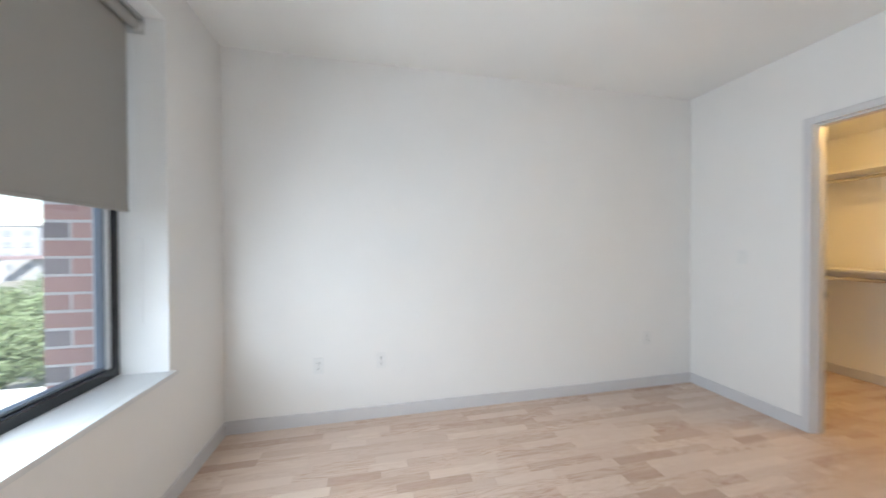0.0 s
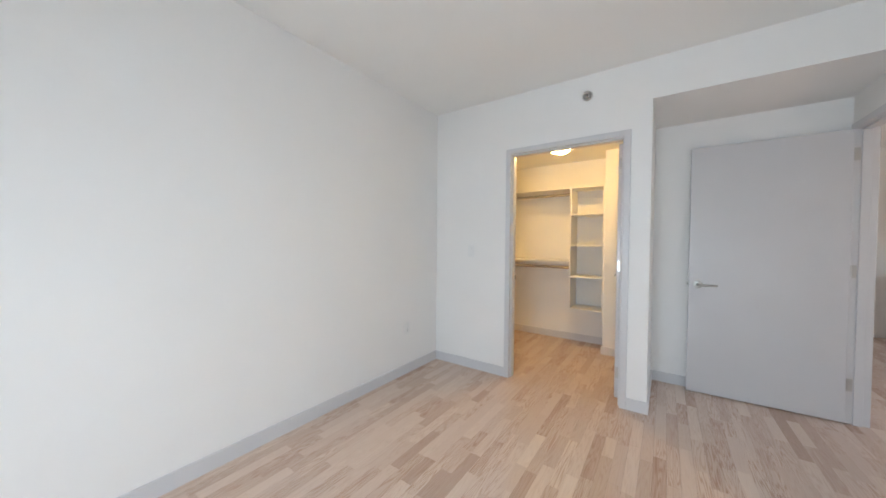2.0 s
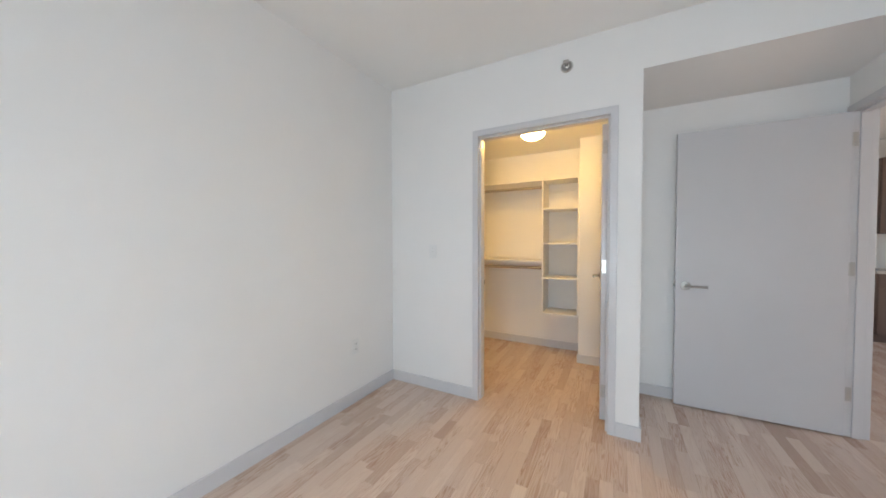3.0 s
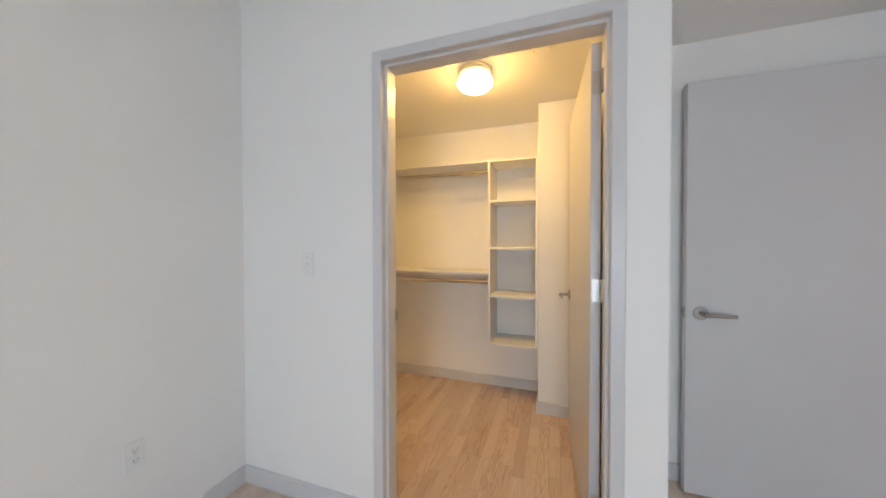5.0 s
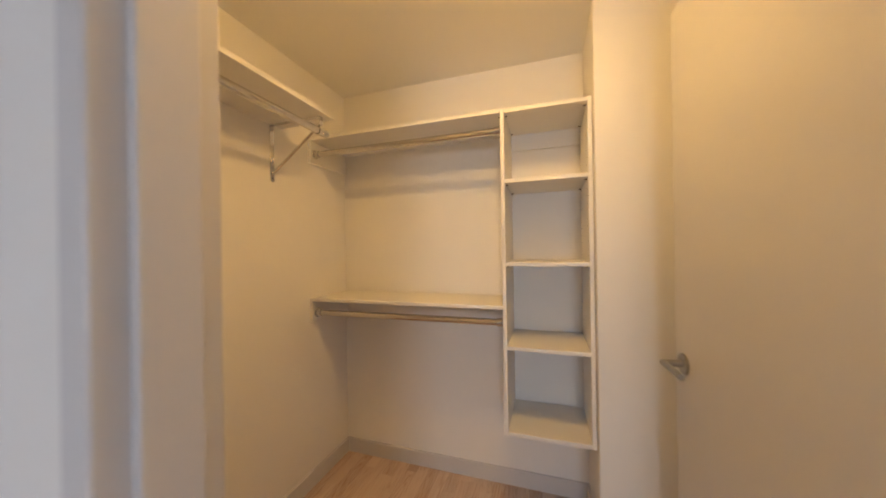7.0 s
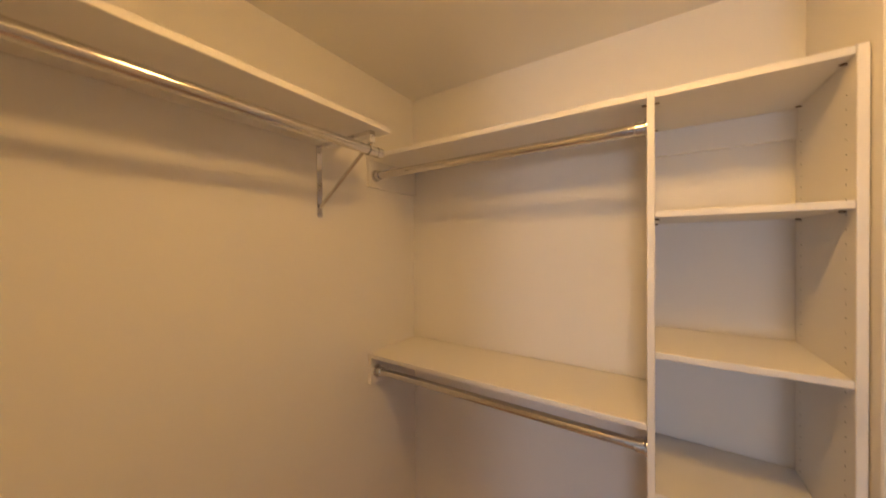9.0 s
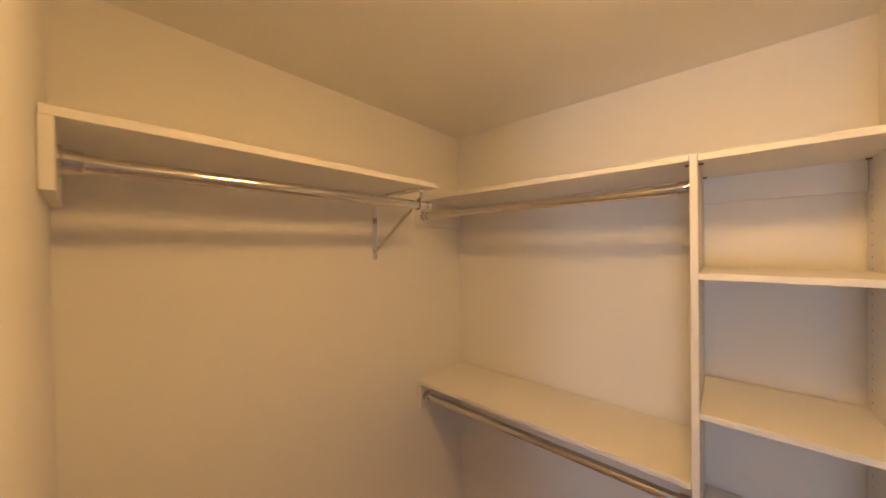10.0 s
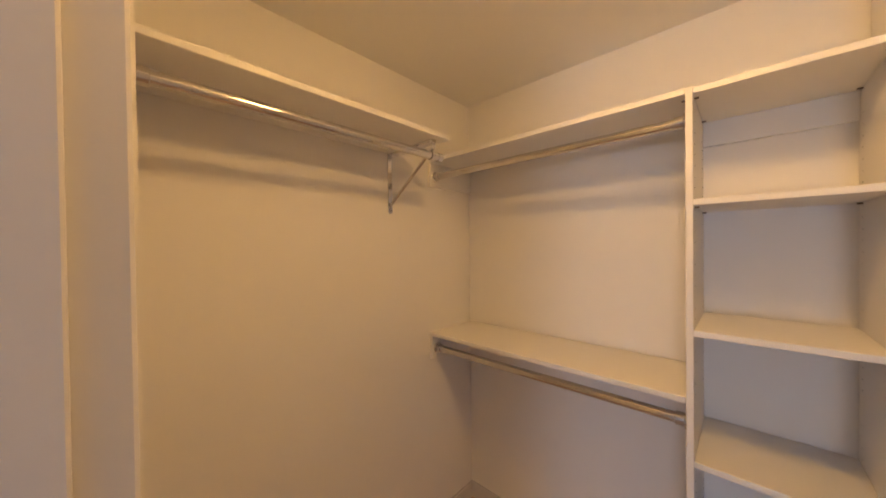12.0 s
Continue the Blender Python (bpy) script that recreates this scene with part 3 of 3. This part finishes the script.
for i in range(14):
    a0, a1 = radians(-30 + i * 17), radians(-30 + (i + 1) * 17)
    c = Vector((BX, RAY, 1.839))
    p0 = c + Vector((0, -math.cos(a0), -math.sin(a0))) * 0.0185
    p1 = c + Vector((0, -math.cos(a1), -math.sin(a1))) * 0.0185
    mid, along = (p0 + p1) / 2, (p1 - p0)
    seg = B()
    box(seg, -0.009, 0.009, -along.length / 2 - 0.0004, along.length / 2 + 0.0004, -0.0012, 0.0012)
    ang = math.atan2(along.z, along.y)
    bmesh.ops.transform(seg, matrix=Matrix.Translation(mid) @ Euler((ang, 0, 0)).to_matrix().to_4x4(), verts=seg.verts)
    tmp = bpy.data.meshes.new("tmp")
    seg.to_mesh(tmp)
    seg.free()
    bm.from_mesh(tmp)
    bpy.data.meshes.remove(tmp)
part("rod_hook", bm, CHROME, br)
for z in (1.640, 1.655, 1.872):
    part("screw", tube(B(), (BX, -0.004, z), (BX, -0.0062, z), 0.0042, sides=12), STEEL, br)
part("screw", tube(B(), (BX, -0.2885, 1.882), (BX, -0.2908, 1.882), 0.0042, sides=12), STEEL, br)
for y in (-0.09, -0.19):
    part("screw", tube(B(), (BX, y, Z1 - SH - 0.003), (BX, y, Z1 - SH - 0.0055), 0.0042, sides=12), STEEL, br)

# end-wall shelves and rods
for top, label in ((Z1, "white melamine upper shelf on the closet end wall"), (Z2, "white melamine lower shelf on the closet end wall")):
    s = shelf(FX - 0.007, XF - 0.005, TL + 0.0005, -0.002, top, label)
    cleat(s, FX - 0.004, XF - 0.002, -0.019, -0.001, top - SH)
    z = top - 0.084
    r, d = rod((1.284, -0.020, z), (1.284, TL, z), "chrome closet rod under the %s end-wall shelf" % ("upper" if top == Z1 else "lower"))
    flange(r, (1.284, -0.0195, z), (0, -1, 0))
    flange(r, (1.284, TL + 0.0005, z), (0, 1, 0))
    for x in (FX + 0.04, XF - 0.045):
        part("shelf_pin", tube(B(), (x, TL, top - SH - 0.0028), (x, TL + 0.012, top - SH - 0.0028), 0.0026, sides=10), PIN, s, "brown plastic shelf pin")

# shelf tower
tw = thing("shelf_tower", (1.41, -1.248, 0.453), "white melamine open shelf tower with five boards", "shelf tower")
TZ0, TZ1 = 0.453, Z1
for y0, y1 in ((TL - 0.0175, TL), (TR, TR + 0.0175)):
    part("side_panel", box(B(), FX - 0.001, XF - 0.003, y0, y1, TZ0, TZ1 + 0.001, 0.0012, 1), MELAMINE, tw)
for top in (TZ1, 1.603, 1.230, 0.854, TZ0 + SH):
    part("shelf_board", box(B(), FX + 0.001, XF - 0.005, TR + 0.018, TL - 0.018, top - SH, top, 0.0012, 1), MELAMINE, tw)
for top in (TZ1, 1.603, 1.230, 0.854):
    for x in (FX + 0.04, XF - 0.045):
        for y, sgn in ((TR + 0.0175, 1), (TL - 0.0175, -1)):
            bm = B()
            tube(bm, (x, y, top - SH - 0.0028), (x, y + sgn * 0.011, top - SH - 0.0028), 0.0026, sides=10)
            part("shelf_pin", bm, PIN, tw, "brown plastic shelf pin")
part("cleat", box(B(), XF - 0.020, XF - 0.002, TR + 0.018, TL - 0.018, TZ1 - SH - 0.085, TZ1 - SH - 0.0005, 0.001, 1), MELAMINE, tw)
# pin holes are not cut: dark discs on the panels give their shade
for yy, sgn in ((TR + 0.0175, 1), (TL - 0.0175, -1)):
    bm = B()
    for x in (FX + 0.04, XF - 0.045):
        z = 0.52
        while z < 1.86:
            tube(bm, (x, yy + sgn * 0.0003, z), (x, yy + sgn * 0.0008, z), 0.0017, sides=8)
            z += 0.032
    part("pin_hole_shade", bm, HOLE_SHADE, tw, "rows of dark discs standing for the shade in shelf pin holes")["kind"] = "stuff"

# ---- kitchen seen through the entry ----
KX = 3.60


def base_unit(y0, y1):
    t = thing("base_cabinet", (KX + 0.3, (y0 + y1) / 2, 0), "dark brown kitchen base cabinet under pale counter", "cabinet", "kitchen base cabinets")
    bm = B()
    box(bm, KX + 0.02, 4.195, y0, y1, 0.10, 0.845)
    box(bm, KX + 0.07, 4.195, y0, y1, 0.0, 0.10)
    part("body", bm, CABINET, t)
    ym = (y0 + y1) / 2
    for name, ya, yb, z0, z1 in (("door", y0, ym, 0.105, 0.665), ("door", ym, y1, 0.105, 0.665), ("drawer_front", y0, y1, 0.672, 0.842)):
        front = part(name, box(B(), KX, KX + 0.019, ya + 0.002, yb - 0.002, z0, z1, 0.0015, 1), CABINET, t)
        bm = B()
        if name == "door":
            y = yb - 0.04 if yb == ym else ya + 0.04
            ends = ((y, 0.47), (y, 0.63))
        else:
            ends = ((y0 + 0.17, 0.79), (y1 - 0.17, 0.79))
        tube(bm, (KX - 0.025, *ends[0]), (KX - 0.025, *ends[1]), 0.006, sides=12)
        for f in (0.12, 0.88):
            y, z = (ends[0][k] + (ends[1][k] - ends[0][k]) * f for k in (0, 1))
            tube(bm, (KX - 0.025, y, z), (KX + 0.002, y, z), 0.005, sides=10)
        part("handle", bm, STEEL, front, "steel bar handle", True)


def upper_unit(y0, y1):
    t = thing("wall_cabinet", (KX + 0.42, (y0 + y1) / 2, 1.33), "dark brown kitchen wall cabinet above tiled splashback", "cabinet", "kitchen wall cabinets")
    part("body", box(B(), KX + 0.27, 4.195, y0, y1, 1.335, 2.285), CABINET, t)
    front = part("door", box(B(), KX + 0.25, KX + 0.269, y0 + 0.002, y1 - 0.002, 1.335, 2.285, 0.0015, 1), CABINET, t)
    bm = B()
    tube(bm, (KX + 0.225, y1 - 0.05, 1.38), (KX + 0.225, y1 - 0.05, 1.54), 0.006, sides=12)
    for z in (1.40, 1.52):
        tube(bm, (KX + 0.225, y1 - 0.05, z), (KX + 0.252, y1 - 0.05, z), 0.005, sides=10)
    part("handle", bm, STEEL, front, "steel bar handle", True)


for i in range(3):
    base_unit(-4.55 - 0.5 * (i + 1), -4.55 - 0.5 * i)
    upper_unit(-4.67 - 0.46 * (i + 1), -4.67 - 0.46 * i)
bm = B()
box(bm, KX - 0.02, 4.195, -6.06, -4.53, 0.846, 0.882, 0.003, 2)
solid("kitchen_counter", bm, COUNTER, "pale stone kitchen counter on dark cabinets", "counter", kind="thing")
bm = B()
box(bm, 4.188, 4.2, -6.06, -4.53, 0.884, 1.333)
solid("splashback", bm, TILE, "white tiled kitchen splashback above the counter", "splashback")

# ---- outdoors ----
GZ = -9.0
bm = B()
bmesh.ops.create_grid(bm, x_segments=2, y_segments=2, size=2500, matrix=Matrix.Translation((0, 0, GZ)))
solid("ground", bm, GRASS, "wide open city ground far below the window", "ground")

# brick jamb outside the window
pier = thing("wall_brick_jamb", (-4.2, -0.5, 0.3), "red and dark brick jamb outside the window", "brick wall", kind="structure")
part("mortar", box(B(), -4.2985, -4.104, -0.6025, -0.30, 0.0, 2.75), MORTAR, pier)


def brick_mesh(length, mat=BRICK):
    return mesh_of("brick", box(B(), 0, length, -0.006, 0.09, 0, 0.070, 0.003, 1), mat)


brick_full, brick_half, brick_queen, brick_dark = brick_mesh(0.194), brick_mesh(0.098), brick_mesh(0.086), brick_mesh(0.098, BRICK_DARK)
for i in range(32):
    z = 0.071 + i * 0.082
    row = ((brick_full, -4.300),) if i % 2 == 0 else ((brick_half if i % 6 == 5 else brick_dark, -4.300), (brick_queen, -4.192))
    for me, x in row:
        b = new("brick", me)
        b.parent = pier
        b.matrix_parent_inverse = pier.matrix_basis.inverted()
        b.matrix_basis = pose(x + random.uniform(-0.001, 0.001), -0.600 + random.uniform(-0.0015, 0.0015), z)

# low white-roofed building in front of the trees
low = thing("low_building", (-13, 8, GZ), "low building with flat white roof below the window", "building")
bm = B()
box(bm, -24, -6.5, 2.5, 9.2, GZ, -3.1)
part("wall", bm, FACADE, low)
bm = B()
box(bm, -24.2, -6.3, 2.3, 9.4, -3.1, -2.9, 0.02, 1)
part("roof", bm, ROOFING, low, "flat white roof membrane")


def tree(at, height, spread, seed):
    rng = random.Random(seed)
    x, y, z = at
    t = thing("tree", at, "leafy green street tree in full summer foliage", "tree", "trees outside the window")
    bm = B()
    top = Vector((x, y, z + height * 0.55))
    tube(bm, (x, y, z - 0.1), top, 0.22, 0.12, 10)
    tips = []
    for i in range(9):
        a = i * 2.4 + rng.uniform(-0.3, 0.3)
        start = Vector((x, y, z + height * rng.uniform(0.3, 0.55)))
        tip = start + Vector((math.cos(a) * spread * 0.7, math.sin(a) * spread * 0.7, height * rng.uniform(0.12, 0.4)))
        tube(bm, start, tip, 0.08, 0.02, 7)
        tips.append(tip)
    part("trunk", bm, BARK, t)
    verts, faces = [], []
    blobs = [(tip, rng.uniform(0.28, 0.45) * spread) for tip in tips] + [(top + Vector((0, 0, height * 0.25)), spread * 0.5), (top, spread * 0.55)]
    for c, r in blobs:
        for _ in range(2200):
            v = Vector((rng.gauss(0, 1), rng.gauss(0, 1), rng.gauss(0, 1))).normalized() * r * rng.uniform(0.55, 1.05)
            v.z *= 0.8
            p = c + v
            u = Vector((rng.gauss(0, 1), rng.gauss(0, 1), rng.gauss(0, 1))).normalized()
            w = u.orthogonal().normalized()
            k = rng.uniform(0.035, 0.075)
            n = len(verts)
            verts += [p + u * k * 1.5, p + w * k * 0.7, p - u * k * 1.5, p - w * k * 0.7]
            faces.append((n, n + 1, n + 2, n + 3))
    me = bpy.data.meshes.new("crown")
    me.from_pydata(verts, [], faces)
    me.materials.append(LEAF)
    crown = new("crown", me)
    crown.parent = t
    crown.matrix_parent_inverse = t.matrix_basis.inverted()


for i, (x, y, h, sp_) in enumerate(((-17, 17, 8.2, 3.4), (-22, 15, 7.6, 3.2), (-20, 22, 8.6, 3.6), (-27, 20, 8.0, 3.5), (-14, 21, 8.0, 3.2), (-26, 27, 8.8, 3.8))):
    tree((x, y, GZ), h, sp_, i + 3)


def far_building(x, y, w, dpt, h, rows, cols):
    t = thing("apartment_building", (x, y, GZ), "pale distant city block with rows of dark windows", "building", "distant city blocks")
    part("wall", box(B(), x - w / 2, x + w / 2, y - dpt / 2, y + dpt / 2, GZ, GZ + h), FAR_WALL, t)
    part("roof", box(B(), x - w / 2 - 0.3, x + w / 2 + 0.3, y - dpt / 2 - 0.3, y + dpt / 2 + 0.3, GZ + h, GZ + h + 0.8), ROOFING, t)
    ww, hh = w / cols, (h - 3) / rows
    for i in range(cols):
        for j in range(rows):
            x0, z0 = x - w / 2 + ww * (i + 0.25), GZ + 2.5 + hh * (j + 0.2)
            part("window", box(B(), x0, x0 + ww * 0.5, y - dpt / 2 - 0.12, y - dpt / 2 + 0.2, z0, z0 + hh * 0.55), PANE, t)


far_building(-120, 130, 30, 18, 17, 4, 6)
far_building(-165, 150, 26, 20, 26, 6, 5)
far_building(-150, 205, 24, 20, 34, 7, 5)
far_building(-95, 150, 22, 18, 14, 3, 5)
far_building(-230, 210, 30, 24, 44, 8, 5)

road_bridge = thing("road_bridge", (-112, 118, GZ), "long dark elevated road bridge in the far city", "bridge")
turn = Matrix.Translation((-112, 118, 0)) @ Matrix.Rotation(radians(43), 4, "Z")
bm = B()
box(bm, -90, 90, -4, -2, -2.4, -1.9)
bmesh.ops.transform(bm, matrix=turn, verts=bm.verts)
part("deck", bm, DECK, road_bridge)
bm = B()
box(bm, -90, 90, -4.2, -4.01, -2.3, -1.2)
bmesh.ops.transform(bm, matrix=turn, verts=bm.verts)
part("parapet", bm, DECK, road_bridge)
for i in range(9):
    bm = B()
    box(bm, -81 + i * 20, -79 + i * 20, -3.8, -2.2, GZ, -2.4)
    bmesh.ops.transform(bm, matrix=turn, verts=bm.verts)
    part("pier", bm, FAR_WALL, road_bridge)

# ---- strip floor ----
bm = B()
box(bm, -4.11, 1.70, YA, 0.12, -0.06, -0.012)
box(bm, -4.11, XA + 0.12, YE - 0.094, YA, -0.06, -0.012)
box(bm, -2.1, 4.3, -7.1, YE - 0.094, -0.06, -0.012)
solid("subfloor", bm, UNDER, "dark subfloor in the joints between floor strips", "floor")
bm = B()
box(bm, -4.11, 4.3, -7.1, 0.12, GZ - 0.5, -0.061)
solid("storeys_below", bm, FACADE, "plain pale storeys of the house below the rooms", "building")
bm = B()
box(bm, -4.11, 4.3, -7.1, 0.12, H + 0.101, H + 0.4)
solid("roof_slab", bm, FACADE, "plain roof slab over the rooms", "roof")
floor = thing("floor", (-1.2, -1.5, 0), "light ash strip parquet floor with mixed tones", "floor", kind="structure")
W, GAP = 0.0635, 0.0003


def strip_coords(length):
    e = 0.0005
    x1, y1 = length - GAP, W - GAP
    v = [(0, 0, -0.010), (x1, 0, -0.010), (x1, y1, -0.010), (0, y1, -0.010),
         (0, 0, -e), (x1, 0, -e), (x1, y1, -e), (0, y1, -e),
         (e, e, 0), (x1 - e, e, 0), (x1 - e, y1 - e, 0), (e, y1 - e, 0)]
    f = [(8, 9, 10, 11)] + [(a, (a + 1) % 4, (a + 1) % 4 + 4, a + 4) for a in range(4)] + [(a + 4, (a + 1) % 4 + 4, (a + 1) % 4 + 8, a + 8) for a in range(4)]
    return v, f


LENGTHS = (0.22, 0.28, 0.34, 0.40, 0.46, 0.52)
strip_mesh = {}
for length in LENGTHS:
    v, f = strip_coords(length)
    me = bpy.data.meshes.new("strip")
    me.from_pydata(v, [], f)
    me.materials.append(PLANK)
    strip_mesh[length] = me

rng = random.Random(11)
rest_v, rest_f, singles = [], [], 0


def add_rest(x, y, length):
    v, f = strip_coords(length)
    n = len(rest_v)
    rest_v.extend((x + a, y + b, c) for a, b, c in v)
    rest_f.extend(tuple(i + n for i in q) for q in f)


row = 0
while row * W < 7.1:
    y = -(row + 1) * W
    x = XW if y > YE - 0.10 else -2.0
    stop = XF if y > YR - 0.1 else (XA if y > YE - 0.05 else 4.2)
    first = True
    while x < stop - 0.002:
        length = rng.choice(LENGTHS)
        if first:
            length, first = rng.uniform(0.06, 0.5), False
        length = min(length, stop - x)
        near = -1.95 < x < 0.75 and -2.2 < y < -0.05
        if near and singles < 300 and length in strip_mesh:
            ob = new("floor_strip", strip_mesh[length])
            ob.parent = floor
            ob.matrix_parent_inverse = floor.matrix_basis.inverted()
            ob.matrix_basis = pose(x, y, 0)
            singles += 1
        else:
            add_rest(x, y, length)
        x += length
    row += 1
me = bpy.data.meshes.new("floor_strips")
me.from_pydata(rest_v, [], rest_f)
me.materials.append(PLANKS)
rest = new("floor_strips", me)
rest.parent = floor
rest.matrix_parent_inverse = floor.matrix_basis.inverted()
rest["kind"] = "stuff"
